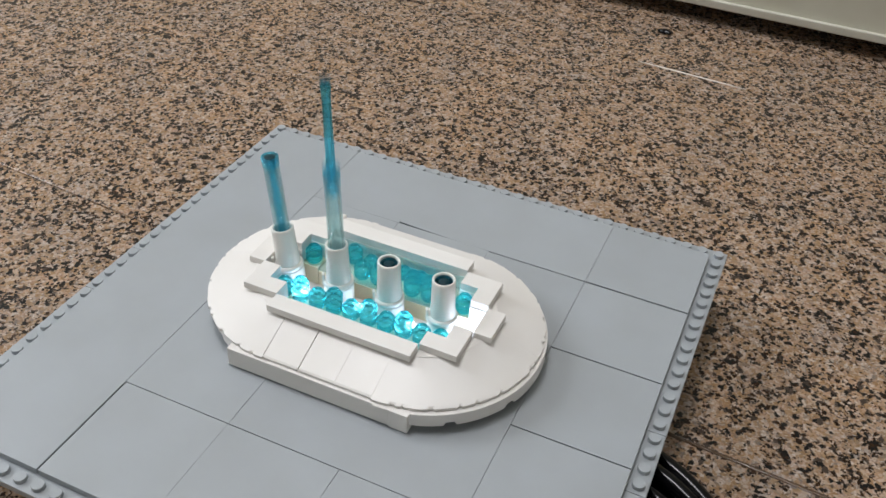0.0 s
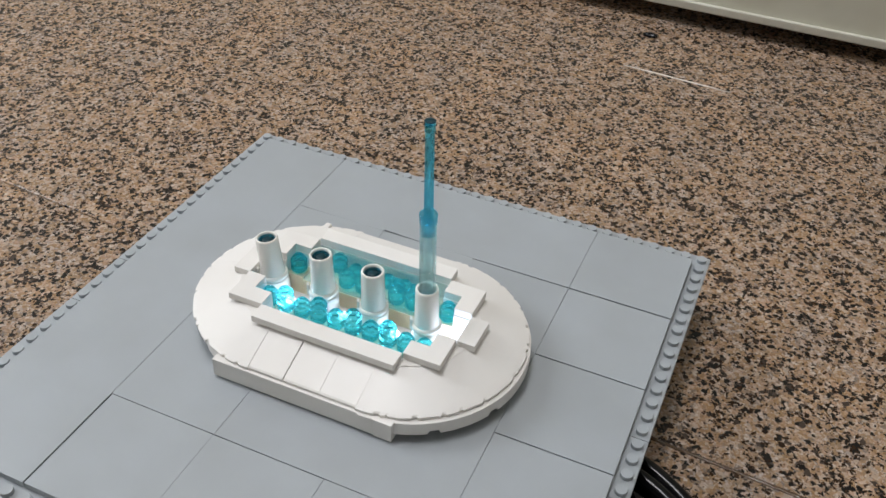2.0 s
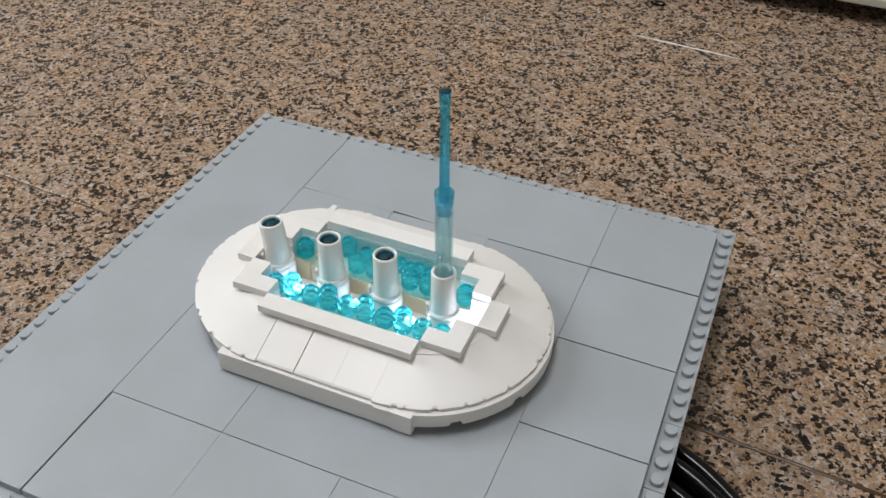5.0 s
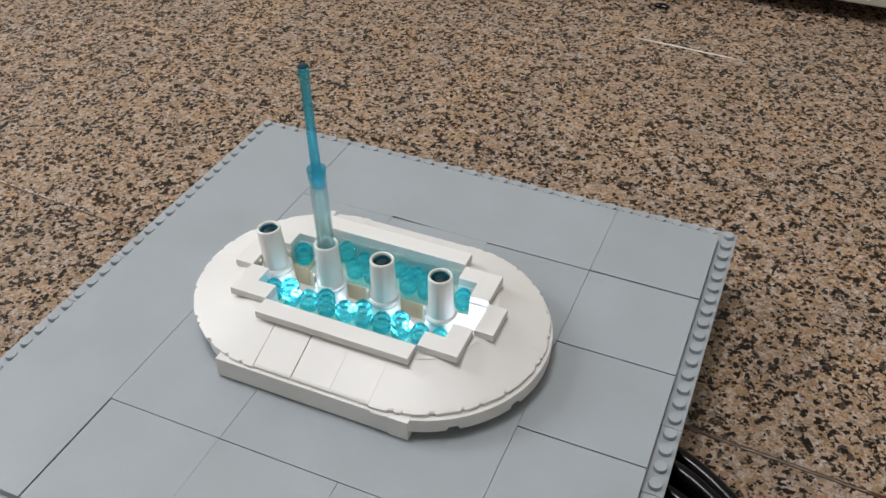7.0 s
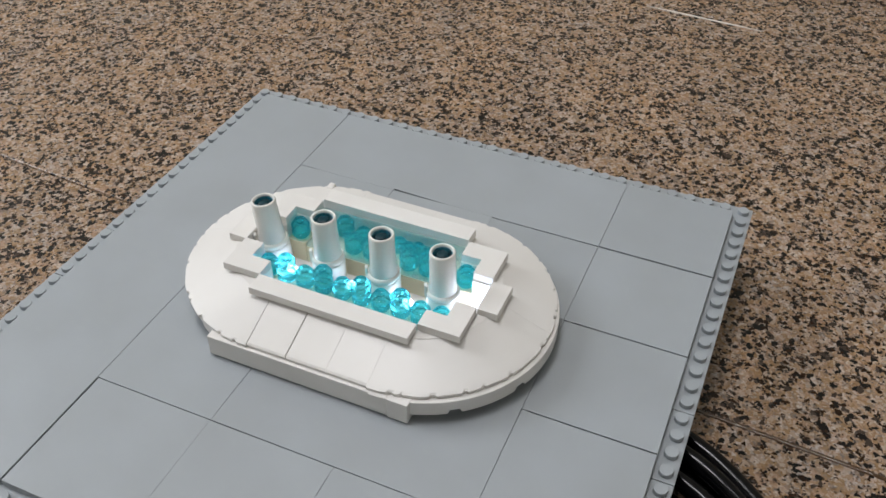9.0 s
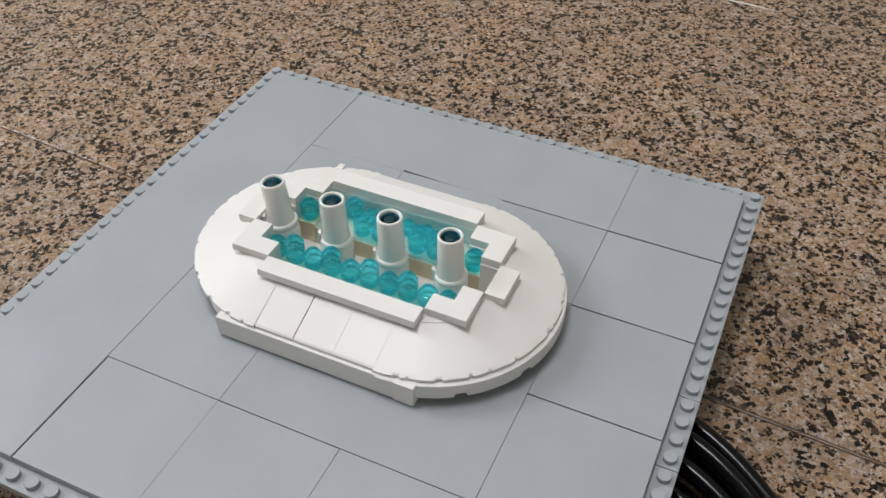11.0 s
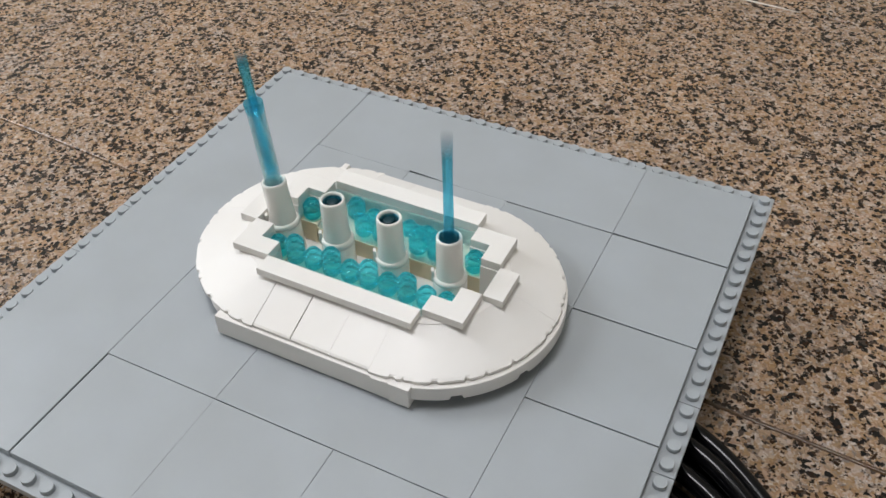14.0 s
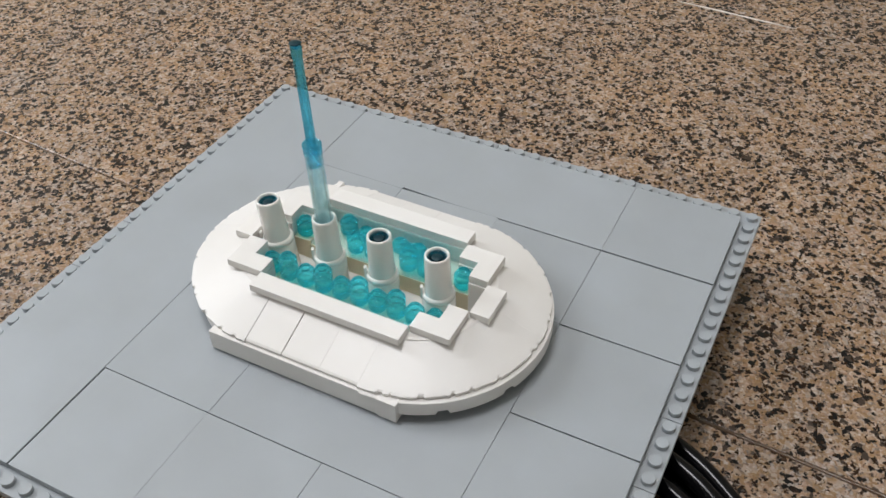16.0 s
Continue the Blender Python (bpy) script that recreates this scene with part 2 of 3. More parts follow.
    wall("wall_west", "greyish cream wall out of view with an added window opening",
         [(X0 - .1, X0, Y0, a, FLOOR - .08, CEIL), (X0 - .1, X0, b, Y1, FLOOR - .08, CEIL),
          (X0 - .1, X0, a, b, FLOOR - .08, lo), (X0 - .1, X0, a, b, hi, CEIL)])
    tagged(new("ceiling", mesh_of("ceiling", box(X0 - .1, X1 + .1, Y0 - .1, Y1 + .1, CEIL, CEIL + .1), WALL)),
           "plain pale ceiling", "ceiling", kind="structure")
    bm = box(X0, X1, Y1 - 0.0765, Y1 - 0.0005, FLOOR + 0.0190, FLOOR + 0.80, 0.002)
    tagged(new("baseboard", mesh_of("baseboard", bm, PANEL)), "tall greyish cream panel standing clear of the floor", "baseboard", kind="structure")
    bm = box(X0, X1, Y1 - 0.0805, Y1 - 0.0760, FLOOR + 0.0142, FLOOR + 0.0208, 0.0010)
    tagged(new("trim", mesh_of("trim", bm, TRIM)), "pale rounded edging strip along the panel", "trim", kind="structure")


# ---- the tiled board ----
def board():
    b = thing("tiled_board", pose(0, 0, 0), "light grey toy brick board covered with flat square tiles", "toy board")
    half = 16 * S
    g = 0.00012
    for y0, y1 in ((0, half), (-4 * S, 0), (-half, -4 * S)):
        for x0, x1 in ((-half, 0), (0, half)):
            part("plate", box(x0 + g, x1 - g, y0 + g, y1 - g, -0.0064, -0.0032, 0.00025), GREY, b)
    stud = mesh_of("stud", lathe([(0.0024, -0.0032), (0.0024, -0.0016), (0.00225, -0.0014), (0, -0.0014)], 24, smooth=False), GREY)
    for i in range(32):
        for j in range(32):
            if i in (0, 31) or j in (0, 31):
                part("stud", stud, None, b, m=pose((i - 15.5) * S, (j - 15.5) * S, 0))
    # flat tiles, in studs from the back left corner; some fit so tightly that they read as one
    fields = [(1, 7, 1, 31), (7, 25, 1, 7), (7, 13, 7, 25), (13, 19, 7, 13), (19, 25, 7, 13), (13, 25, 13, 25), (7, 13, 25, 31), (13, 19, 25, 31), (19, 25, 25, 31)]
    fields += [(25, 31, v, v + 6) for v in (1, 7, 13, 19, 25)]
    # wider joints: insets of a tile's left, right, back and front edge, in tenths of a millimetre
    wide = {(7, 13, 25, 31): (6, .2, 2.4, .8), (13, 19, 25, 31): (.2, .2, 3.4, .8), (19, 25, 25, 31): (.2, .2, 2.4, .8), (25, 31, 7, 13): (.5, .8, 7, .5),
            (25, 31, 13, 19): (.5, .8, 6.5, .5), (25, 31, 19, 25): (.6, .8, 5, .5), (25, 31, 25, 31): (.8, .8, 2, .8), (13, 19, 7, 13): (.5, .3, .2, .2), (19, 25, 7, 13): (.3, .5, 7.5, .2), (13, 25, 13, 25): (.5, .6, .4, .5), (7, 13, 7, 25): (.6, .5, .2, .5),
            (7, 25, 1, 7): (1, .5, .5, .1)}
    for f in fields:
        u0, u1, v0, v1 = f
        l, r, k, n = (e * 1e-4 for e in wide.get(f, (.7, .7, .7, .7)))
        w, h = (u1 - u0) * S / 2, (v1 - v0) * S / 2
        bm = box(-w + l, w - r, -h + n, h - k, -0.0030, 0, 0.00018)
        if f == (7, 25, 1, 7):
            # its front edge is chipped out of true in two stretches
            chips = ((-w - .001, -w + 1.7 * S, 3e-4), (-w + 6 * S, -w + 9.4 * S, 1.1e-3))
            for x in (-w + 1.7 * S, -w + 6 * S - .0001, -w + 6 * S, -w + 9.4 * S):
                bmesh.ops.bisect_plane(bm, geom=bm.verts[:] + bm.edges[:] + bm.faces[:], plane_co=(x, 0, 0), plane_no=(1, 0, 0))
            for v in bm.verts:
                for x0, x1, cut in chips:
                    if v.co.y < 0 and x0 - 1e-5 < v.co.x < x1:
                        v.co.y += cut * (x1 - v.co.x) / (x1 - x0)
        part("tile", bm, GREY, b,
             m=pose(((u0 + u1) / 2 - 16) * S, (16 - (v0 + v1) / 2) * S, random.uniform(-1, 0) * 1.5e-4, random.uniform(-.05, .05), random.uniform(-.05, .05), random.uniform(-.02, .02)))
    # the housing that carries the board, set well back under it
    for x0, x1, y0, y1 in ((-.10, .09, .07, .10), (-.10, .09, -.10, -.07), (-.10, -.07, -.0695, .0695), (.06, .09, .03, .0695), (.06, .09, -.0695, -.02)):
        part("support", box(x0, x1, y0, y1, FLOOR, -0.0065, 0.0004), GREY, b)
    return b


# ---- the fountain ----
def stadium(r, n=28, c=3 * S):
    pts = []
    for k in range(n + 1):
        a = -math.pi / 2 + math.pi * k / n
        pts.append((c + r * math.cos(a), r * math.sin(a)))
    for k in range(n + 1):
        a = math.pi / 2 + math.pi * k / n
        pts.append((-c + r * math.cos(a), r * math.sin(a)))
    return pts


BACK = 0.0009            # the back tile and wall sit this much further out
RIM, TOP, RING = 0.0096, 0.0187, 0.0219
POOL, BED, FRONT_BED = 0.0022, 0.0120, 0.0114


def swept(rows, smooth=()):
    """A closed solid through rows of profile points; the strips named stay smooth, on vertices of their own."""
    bm = bmesh.new()
    flat = [[bm.verts.new(p) for p in r] for r in rows]
    n = len(rows[0])
    for i in range(n):
        j = (i + 1) % n
        if i in smooth:
            strip = [(bm.verts.new(r[i]), bm.verts.new(r[j])) for r in rows]
            for (a, b), (c, d) in zip(strip, strip[1:]):
                bm.faces.new((a, c, d, b)).smooth = True
        else:
            for p, q in zip(flat, flat[1:]):
                bm.faces.new((p[i], q[i], q[j], p[j]))
    bm.faces.new(flat[0]), bm.faces.new(flat[-1])
    bm.normal_update()
    return bm


NOTCH = ((9, 10, 11), (4, 5, 13, 14), (7, 8), (10, 11, 12, 16))
SHIFT = (.0000, .0009, 0)    # the loose upper ring of slopes sits a little off the walls below


def end_shell(side, quarter):
    """A quarter of the sloping end: a thin cone shell with a notched rim."""
    n = 100
    a0 = (-90 if quarter < 0 else 0) if side > 0 else (180 if quarter < 0 else 90)
    rows = []
    for k in range(n + 1):
        a = radians(a0 + 0.03 + 89.94 * k / n)
        notch = k % 20 in NOTCH[(k // 20 + side + 2 * quarter) % 4]
        ro, lift = (0.0490, 0.0002) if notch else (0.0497 - 0.0001 * ((k // 7) % 3), 0)
        prof = [(0.0460, RIM + .00005), (ro, RIM + 0.0001 + lift), (ro, RIM + 0.0013), (0.0484, RIM + 0.0018), (0.0290, TOP - 0.0001), (0.0282, TOP - 0.0001), (0.0282, TOP - 0.003)]
        rows.append([(side * 3 * S + r * math.cos(a), r * math.sin(a), z) for r, z in prof])
    return swept(rows, (3,))


def end_wall(side):
    """The curved brick wall of one end, one brick high, standing clear of the board and notched underneath."""
    bm = bmesh.new()
    n = 180
    rows = []
    for k in range(n + 1):
        a = radians((-90 if side > 0 else 90) + 180 * k / n)
        deg = 180 * k / n
        lo = 0.0050 if 32 < deg < 38 or 62 < deg < 68 or 112 < deg < 118 or 142 < deg < 148 else 0.0032
        r, hi = 0.0498 if side > 0 else 0.0480, RIM - 0.00015
        prof = [(r - .0002, lo), (r, lo + 0.0002), (r, hi - 0.0002), (r - .0002, hi), (0.0430, hi), (0.0430, lo)]
        rows.append([bm.verts.new((side * 3 * S + r * math.cos(a), r * math.sin(a), z)) for r, z in prof])
    for p, q in zip(rows, rows[1:]):
        for i in range(len(p)):
            j = (i + 1) % len(p)
            bm.faces.new((p[i], q[i], q[j], p[j]))
    bm.faces.new(rows[0]), bm.faces.new(rows[-1])
    bmesh.ops.recalc_face_normals(bm, faces=bm.faces[:])
    return bm


def slope_piece(x0, x1, sign):
    """A two-stud slope between rim and pool ring."""
    prof = [(0.0280, RIM + .0001), (0.0490, RIM + 0.0001), (0.0491, RIM + 0.0012), (0.0484, RIM + 0.0018), (0.0290, TOP - 0.0001), (0.0280, TOP - 0.0001)]
    bm = swept([[(x, sign * y, z) for y, z in prof] for x in (x0, x1)])
    bmesh.ops.recalc_face_normals(bm, faces=bm.faces[:])
    return bevelled(bm, 0.00012)


def ell(sx, sy, z0, z1, grow=0.0):
    """An L of three studs in one corner of the pool ring."""
    s, h = S, grow
    pts = [(4, 2), (5, 2), (5, 1), (6, 1), (6, 3), (4, 3)]
    bm = bmesh.new()
    lo = [bm.verts.new((sx * (x * s), sy * (y * s), z0)) for x, y in pts]
    hi = [bm.verts.new((sx * (x * s), sy * (y * s), z1)) for x, y in pts]
    bm.faces.new(lo), bm.faces.new(hi)
    for i in range(6):
        bm.faces.new((lo[i], lo[(i + 1) % 6], hi[(i + 1) % 6], hi[i]))
    bmesh.ops.recalc_face_normals(bm, faces=bm.faces[:])
    return bm


def bevelled(bm, w=0.0002):
    bmesh.ops.bevel(bm, geom=bm.edges[:], offset=w, segments=2, profile=0.5, affect="EDGES")
    return bm


NOZZLES = [(-0.0400, -6.0), (-0.0163, -2.0), (0.0073, -1.0), (0.0318, -1.2)]
JET_LEAN = (-6.0, -2.2, -4.6, -1.2)    # the loose rods lean in their nozzles
NOZ_Z = 0.0362


def round_brick(h):
    """Clear round plates stacked into a little column: each has a narrow foot and a wide head, a hollow stud on top."""
    r, p, e, prof = 0.0037, 0.0032, .00004, [(0, 0.0)]
    for k in range(round(h / p)):
        z = k * p
        prof += [(r - .0009, z), (r - .0009, z + .0008), (r - .0008, z + .0009), (r - .0002, z + .0010), (r - e, z + .0012), (r, z + .0013),
                 (r, z + p - .0005), (r - .0001, z + p - .0003), (r - .0004, z + p - .00012), (r - .0004 - e, z + p - .0001)]
    return lathe(prof + [(0.0026, h), (0.0025, h + e), (0.0025, h + 0.0013), (0.0024, h + 0.0016), (0.0021, h + 0.0017), (0.0017, h + 0.0016), (0.0016, h + 0.0014), (0.0015, h + 0.0005), (0, h + 0.0004)], 28)


def fountain():
    f = thing("fountain", pose(XC, YC, 0), "white oval toy brick fountain with a pool and four nozzles", "toy fountain")
    # lower walls
    for sign in (-1, 1):
        part("front_wall" if sign < 0 else "back_wall", box(-5 * S, 4 * S - .0001, *sorted((sign * 0.0400, sign * 0.0495)), 0.0007, RIM, 0.00025), WHITE, f)
        part("end_brick", box(4 * S + .0001, 5 * S, *sorted((sign * 0.0400, sign * 0.0498)), 0.0005, RIM, 0.00025), WHITE, f)
    for side in (-1, 1):
        part("end_wall", end_wall(side), WHITE, f, m=pose(.0013, -.0002, 0))
        for q in (-1, 1):
            part("end_shell", end_shell(side, q), WHITE, f, m=pose(*SHIFT))
    for sign in (-1, 1):
        for k0, k1 in ((-3, -1), (-1, 1), (1, 3)):
            open_left, open_right = (.00018 if sign < 0 and k < 1 else .00002 for k in (k0, k1))
            part("slope", slope_piece(k0 * S + open_left, k1 * S - open_right, sign), WHITE, f, m=pose(*SHIFT))
    part("clip", box(-.0425, -.0395, .0440, .0480, RIM, RIM + .0030, .0006), WHITE, f)
    # flat shelf under the ring of tiles, with the stepped pool opening
    bm = bmesh.new()
    outer = [bm.verts.new((x, y, TOP - 0.00015)) for x, y in stadium(0.0292)]
    steps = [(4, 3), (4, 2), (5, 2), (5, 1), (6, 1)]
    quad = [(x * S, y * S) for x, y in steps]
    loop = quad + [(x, -y) for x, y in quad[::-1]] + [(-x, -y) for x, y in quad] + [(-x, y) for x, y in quad[::-1]]
    inner = [bm.verts.new((x, y + (BACK if y > 2.9 * S else 0), TOP - 0.00015)) for x, y in loop]
    edges = [bm.edges.new((a, b)) for r in (outer, inner) for a, b in zip(r, r[1:] + r[:1])]
    bmesh.ops.triangle_fill(bm, edges=edges, use_beauty=True)
    low = [bm.verts.new((v.co.x, v.co.y, 0.001)) for v in inner]
    for i in range(len(inner)):
        bm.faces.new((inner[i], inner[(i + 1) % len(inner)], low[(i + 1) % len(inner)], low[i]))
    bmesh.ops.recalc_face_normals(bm, faces=bm.faces[:])
    part("basin_wall", bm, WHITE, f)
    part("basin_floor", box(-6.2 * S, 6.2 * S, -3.2 * S, 3.2 * S, 0.0001, POOL), WHITE, f)
    for sign in (-1, 1):
        part("pool_bed", box(-4 * S + .0001, 4 * S - .0001, *sorted((sign * 1.02 * S, sign * 3 * S - sign * .0001 + (BACK if sign > 0 else 0))), POOL, (BED if sign > 0 else FRONT_BED) - .0017, 0.0002), CREAM, f)
        part("water_plate", box(-4 * S + .0002, 4 * S - .0002, *sorted((sign * 1.03 * S, sign * 3 * S - sign * .0002 + (BACK if sign > 0 else 0))), *((BED if sign > 0 else FRONT_BED) + k for k in (-.0016, -.00005)), 0.0002), AQUA_WATER, f)
    # pane added only to tint the white back wall pale teal
    part("wall_tint_pane", box(-4 * S + .0003, 4 * S - .0003, 3 * S + BACK - .0012, 3 * S + BACK - .0003, BED + .0001, TOP - .0002), AQUA_WATER, f)
    for sx in (-1, 1):
        for sy in (-1, 1):
            part("pool_bed", box(*sorted((sx * (4 * S + .0001), sx * (5 * S - .0001))), *sorted((sy * 1.02 * S, sy * (2 * S - .0001))), POOL, (BED if sy > 0 else FRONT_BED) - .0001, 0.0002), CREAM, f)
    # ring tiles
    for sy in (-1, 1):
        part("long_tile", box(-4 * S + g2, 4 * S - g2, *sorted((sy * (3 * S + g2), sy * (4 * S - g2))), TOP - (.0006 if sy > 0 else 0), RING, 0.0002), WHITE, f, m=pose(0, 0, 0) if sy < 0 else pose(-.0004, BACK, .0004))
    for sx in (-1, 1):
        for sy in (-1, 1):
            part("corner_tile", bevelled(ell(sx, sy, TOP - (.0005 if sy > 0 else 0), RING)), WHITE, f, m=pose(0, 0, 0) if sy < 0 else pose(0, .0005, .0003))
        part("end_tile", box(*sorted((sx * (6 * S + g2), sx * (7 * S - g2))), -S + g2, S - g2, TOP - .0006, RING - .0006, 0.0002), WHITE, f)
    # clear round bricks standing for water
    flat, low, high = (mesh_of("round_brick", round_brick(h), AQUA) for h in (0.0032, 0.0064, 0.0096))
    for k in range(8):
        part("round_brick", (high, low)[k % 2], None, f, m=pose((k - 3.5) * S, -1.55 * S, FRONT_BED, 0, 0, random.uniform(0, 360)))
    for x, y, me in ((-4.5, -1.5, low), (4.5, -1.5, low), (-4.5, 1.5, low), (4.5, 1.5, low), (-1.5, 1.5, low), (-0.5, 1.5, low), (1.5, 1.5, high), (2.5, 1.5, high),
                     (-2.5, 2.5, low), (-1.5, 2.5, flat), (0.5, 2.5, flat), (1.5, 2.5, flat), (2.5, 2.5, flat)):
        part("round_brick", me, None, f, m=pose(x * S, y * S, BED if y > 0 else FRONT_BED, 0, 0, random.uniform(0, 360)))
    # nozzles
    for x, lean in NOZZLES:
        top = NOZ_Z - POOL
        nz = part("nozzle", lathe([(0.0039, 0), (0.0037, top - .0009), (0.0038, top - .0004), (0.0041, top), (0.0044, top), (0.0047, top - .0003), (0.00482, top - .0008), (0.0048, top - .0018), (0.0050, top * .60), (0.0054, top * .46), (0.0056, top * .44), (0.0056, 0)], 40, True), PIPE, f,
                  m=pose(x, 0, POOL, 0, lean, 0))
        # black lining: the deep shade inside the white nozzle, put into colour
        part("bore", lathe([(0.00372, 0), (0.00372, top - .0070), (0.0039, top - .0068), (0.00389, 0)], 32, True), BLACK, nz, "black lining for the shade inside the nozzle")
        part("collar", lathe([(0.0052, 0.0136), (0.0060, 0.0136), (0.0064, 0.0140), (0.0064, 0.0151), (0.0060, 0.0157), (0.0050, 0.0160)], 40, True), PIPE, nz)
        part("nozzle_base", lathe([(0.0057, 0), (0.0064, 0), (0.0064, 0.0128), (0.0061, 0.0133), (0.0052, 0.0134)], 40, True), PIPE, nz)
        part("lug", box(-.0006, .0006, -.0011, .0011, 0.0128, 0.0186, 0.0004), PIPE, nz, m=pose(-.0056, -.0030, 0, 0, 0, 28))
    return f


g2 = 0.00008


# ---- the jets ----
TUBE_UP, ROD_UP = 0.0374, 0.0401


def jets():
    made = []
    deep = NOZ_Z - POOL - 0.003
    for (x, tilt), lean in zip(NOZZLES, JET_LEAN):
        j = thing("water_jet", pose(XC + x, YC, POOL, 0, tilt, 0) @ pose(0, 0, deep, 0, lean - tilt, 0) @ pose(0, 0, -deep), "clear blue telescopic plastic rod standing for a water jet", "water jet", "fountain jets")
        z = NOZ_Z - POOL - 0.0011
        low = z - 0.0006
        tube = lathe([(0.0028, z - 0.0440), (0.0034, z - 0.0440), (0.0034, z - 0.0002), (0.0033, z), (0.0029, z), (0.0028, z - 0.0002)], 32, True)
        t = part("tube", tube, AQUA_PALE, j)
        part("tube_collar", lathe([(0.00345, z - .0040), (0.00352, z - .0038), (0.00352, z - .0012), (0.00366, z - .0010), (0.00366, z - .0002), (0.0035, z + .0002), (0.0031, z + .0002), (0.0030, z - .0004), (0.00345, z - .0006)], 32, True), AQUA_COLLAR, t)
        rod = lathe([(0, low - 0.0490), (0.0025, low - 0.0490), (0.0026, low - 0.0465), (0.0019, low - 0.0455), (0.00175, low - 0.0100), (0.0018, low - 0.0090), (0.0018, low - 0.0045),
                     (0.0020, low - 0.0042), (0.0020, low - 0.0003), (0.0019, low), (0.0012, low), (0.0011, low - 0.0016), (0, low - 0.0016)], 24)
        r = part("rod", rod, AQUA_ROD, j)
        # added disc: darkness down the rod and bore, painted on its end
        part("tip", lathe([(0, low + .0001), (0.0020, low + .0001), (0.0022, low + .0003), (0.0020, low + .0005), (0, low + .0006)], 24), TIP_SHADE, r, "dark disc on the rod end for the shade seen down it")
        made.append((j, t, r))
    return made


# ---- cables ----
def cable(points, r):
    cu = bpy.data.curves.new("cable", "CURVE")
    cu.dimensions, cu.bevel_depth, cu.bevel_resolution = "3D", r, 4
    sp = cu.splines.new("NURBS")
    sp.points.add(len(points) - 1)
    sp.use_endpoint_u, sp.order_u = True, 3
    for p, q in zip(sp.points, points):
        p.co = (*q, 1)
    cu.materials.append(BLACK)
    ob = new("cable", cu)
    bpy.context.view_layer.update()
    me = bpy.data.meshes.new_from_object(ob.evaluated_get(bpy.context.evaluated_depsgraph_get()))
    bpy.data.objects.remove(ob)
    return tagged(new("cable", me), "black rubber sheathed cable running out under the board", "cable", "cables under the board")


def cables():
    z = FLOOR
    for dy, h, r in ((0.000, 0.010, 0.0036), (-0.006, 0.004, 0.0034), (-0.010, 0.014, 0.0034), (-0.015, 0.006, 0.0036), (-0.021, 0.013, 0.0034), (-0.026, 0.005, 0.0034), (-0.032, 0.010, 0.0034)):
        cable([(0.03, 0.01 + dy * .6, z + r + .001), (0.09, 0.015 + dy, z + h), (0.126, 0.008 + dy, z + h + .002), (0.152, -0.006 + dy, z + h), (0.180, -0.030 + dy, z + r), (0.20, -0.10 + dy, z + r), (0.19, -0.30, z + r)], r)


# ---- the lights in the pool ----
def leds():
    """Chips of uneven strength: the ones at the two ends are the brightest."""
    out = []
    trough, strip = 0.0072, FRONT_BED + 0.0003
    for x, y, z, power in ((-0.0300, -0.0062, trough + .003, 46.0), (-0.0045, -0.0050, trough + .003, 24.0), (0.0193, -0.0050, trough + .003, 34.0), (0.0428, -0.0010, trough, 120.0),
                           (-0.0285, -0.0192, strip, 8.0), (-0.0010, -0.0192, strip, 6.0), (0.0245, -0.0192, strip, 8.0)):
        glow = material("led_glow", (1, 1, 1), 0.4, Emission_Color=(0.64, 0.765, 1.0, 1.0), Emission_Strength=power)
        l = thing("pool_light", pose(XC + x, YC + y, z), "tiny white LED chip in the fountain pool", "light", "lights in the pool")
        part("lens", lathe([(0, 0), (0.0017, 0), (0.0017, 0.0009), (0.0010, 0.0016), (0, 0.0018)], 16), glow, l)
        part("base", box(-.0024, .0024, -.0024, .0024, -0.0028, -0.0001, 0.0002), WHITE, l)
        out.append(l)
    return out


def crumbs():
    """Dirt on the floor: one dark crumb in the open, two brown lumps at the foot of the panel."""
    for x, y, r, mat, label in ((0.0282, 0.4373, 0.0035, BLACK, "small dark crumb lying on the granite floor"),
                                (0.1430, 0.4930, 0.0030, DIRT, "small brown lump of dirt below the wall panel"),
                                (0.0528, 0.4840, 0.0030, DIRT, "small brown lump of dirt below the wall panel")):
        bm = bmesh.new()
        bmesh.ops.create_icosphere(bm, subdivisions=2, radius=r)
        for v in bm.verts:
            v.co *= 1 + 0.35 * noise.noise(v.co * 400 + Vector((x * 50, 0, 0)))
            v.co = Vector((v.co.x * (1.7 if mat is BLACK else 1.1), v.co.y * 0.9, v.co.z * (0.45 if mat is BLACK else 0.9)))
        lo = min(v.co.z for v in bm.verts)
        ob = new("crumb", mesh_of("crumb", bm, mat))
        ob.matrix_basis = pose(x, y, FLOOR - lo)
        tagged(ob, label, "crumb", "crumbs on the floor")


def ceiling_lamps():
    """Flush ceiling lamps out of view: a shallow white housing round each light."""
    for x, y, w, d in ((-0.40, 0.05, 0.55, 0.55), (0.32, 0.24, 0.44, 0.06)):
        square = w == d
        l = thing("ceiling_lamp", pose(x, y, CEIL), "flat white square flush ceiling lamp added out of view" if square else "long narrow white flush ceiling lamp", "lamp", "ceiling lamps")
        h, k = w / 2 + 0.004, d / 2 + 0.004
        for x0, x1, y0, y1 in ((-h - .02, -h, -k - .02, k + .02), (h, h + .02, -k - .02, k + .02), (-h + .0005, h - .0005, k, k + .02), (-h + .0005, h - .0005, -k - .02, -k)):
            part("frame", box(x0, x1, y0, y1, -0.11, -0.0005, 0.003), TRIM, l)


room()
ceiling_lamps()
crumbs()
the_board = board()
the_fountain = fountain()
JETS = jets()
LEDS = leds()
cables()


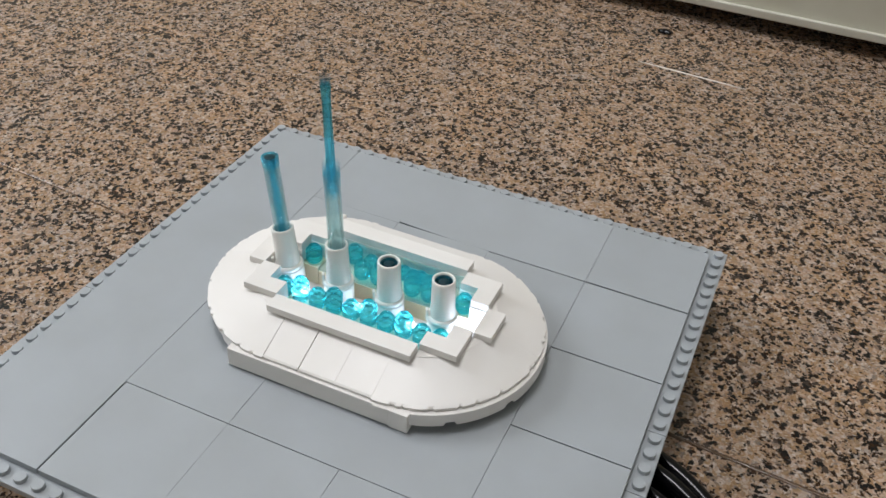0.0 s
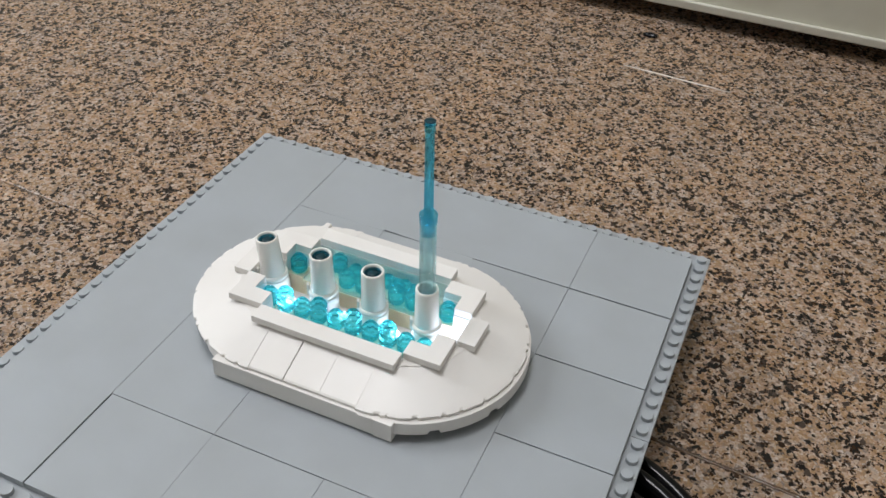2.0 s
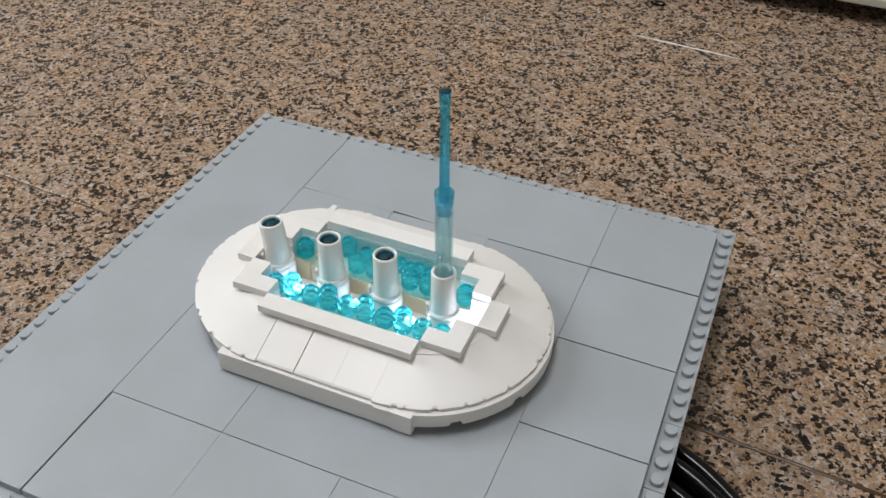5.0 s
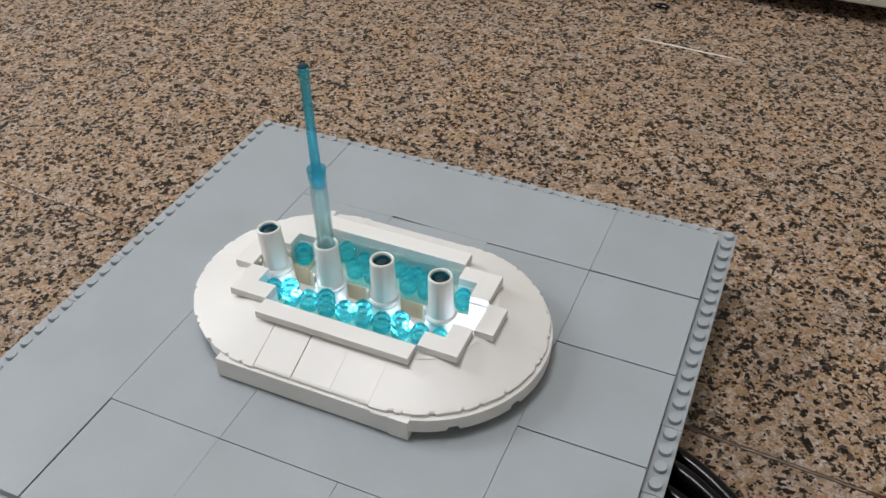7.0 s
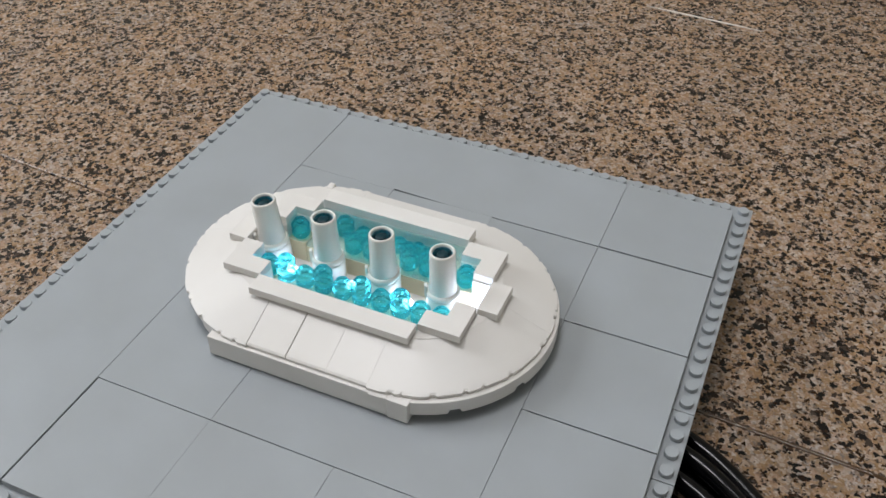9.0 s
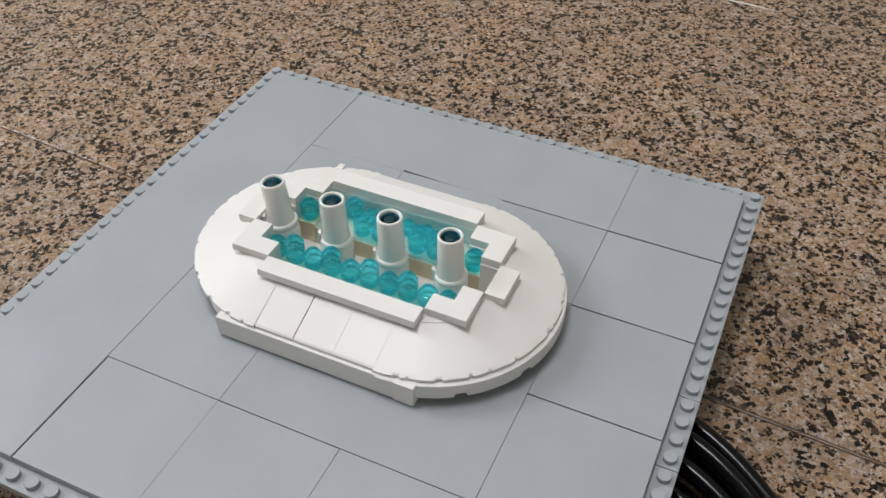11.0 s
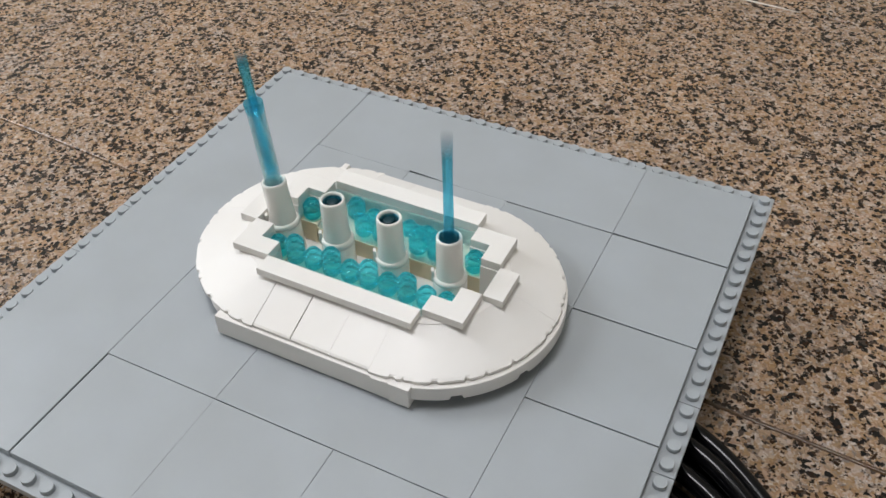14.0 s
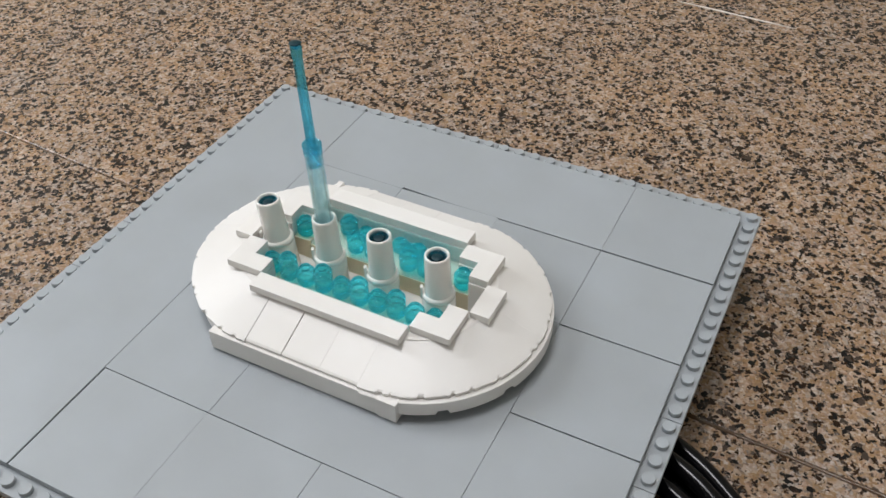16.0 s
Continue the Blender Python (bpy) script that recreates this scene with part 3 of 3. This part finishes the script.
def motions():
    """Jets: seconds, share of the tube's rise, share of the rod's rise out of the tube."""
    plans = [
        [(0, .93, 0), (1.3, .93, 0), (1.4, .58, 0), (1.5, 0, 0), (3.53, 0, 0), (3.6, 0, .16), (3.7, .25, 1), (3.8, .97, 1), (4.65, .97, 1), (4.77, .1, 1), (4.9, 0, 0),
         (12.9, 0, 0), (13.0, 0, .84), (13.1, .97, 1), (13.9, .97, 1), (14.0, .95, .45), (14.1, .94, 0), (14.6, .94, 0), (14.7, .64, 0), (14.8, 0, 0), (16, 0, 0)],
        [(0, 1, .95), (0.1, .1, .95), (0.2, 0, 0), (2.35, 0, 0), (2.4, 0, .08), (2.5, .4, .81), (2.6, 1, .97), (3.33, 1, .97), (3.4, .55, .97), (3.5, 0, .66), (3.57, 0, 0),
         (5.9, 0, 0), (6.0, 0, .9), (6.1, .96, 1.03), (7.1, .96, 1.03), (7.2, .2, 1.0), (7.3, 0, .33), (7.37, 0, 0), (14.92, 0, 0), (15.0, 0, .92), (15.1, .93, 1.0), (16, .93, 1.0)],
        [(0, 0, 0), (0.1, 0, 0), (0.2, 0, .98), (0.3, 1.0, .99), (1.1, 1.0, .99), (1.2, 1.0, .55), (1.3, 0, 0), (16, 0, 0)],
        [(0, 0, 0), (1.05, 0, 0), (1.1, 0, .6), (1.2, 1, 1), (2.0, 1, 1), (2.1, .85, 1), (2.2, .35, 1), (2.3, 0, .82), (2.4, 0, .18), (2.45, 0, 0),
         (4.7, 0, 0), (4.8, 0, .9), (4.9, 1, 1), (5.85, 1, 1), (5.95, .1, 1), (6.1, 0, 0), (7.07, 0, 0), (7.1, 0, .15), (7.2, 0, .97), (7.3, 1, 1), (8.2, 1, 1), (8.3, .1, 1), (8.4, 0, .42), (8.5, 0, 0),
         (13.93, 0, 0), (14.0, .05, .95), (14.1, .98, .96), (14.93, .98, .96), (15.0, .92, .97), (15.1, 0, .97), (15.2, 0, .06), (15.25, 0, 0), (16, 0, 0)],
    ]
    for (j, t, r), plan in zip(JETS, plans):
        walk(t, [(s, pose(0, 0, TUBE_UP * a)) for s, a, b in plan])
        walk(r, [(s, pose(0, 0, TUBE_UP * a + ROD_UP * b)) for s, a, b in plan])
    # when the pool goes dark the chips are drawn down into the closed body
    for l in LEDS:
        x, y, z = l.matrix_basis.translation
        walk(l, [(0, pose(x, y, z)), (10.7, pose(x, y, z)), (10.8, pose(x, y, z - 0.0110)), (16, pose(x, y, z - 0.0110))])


motions()
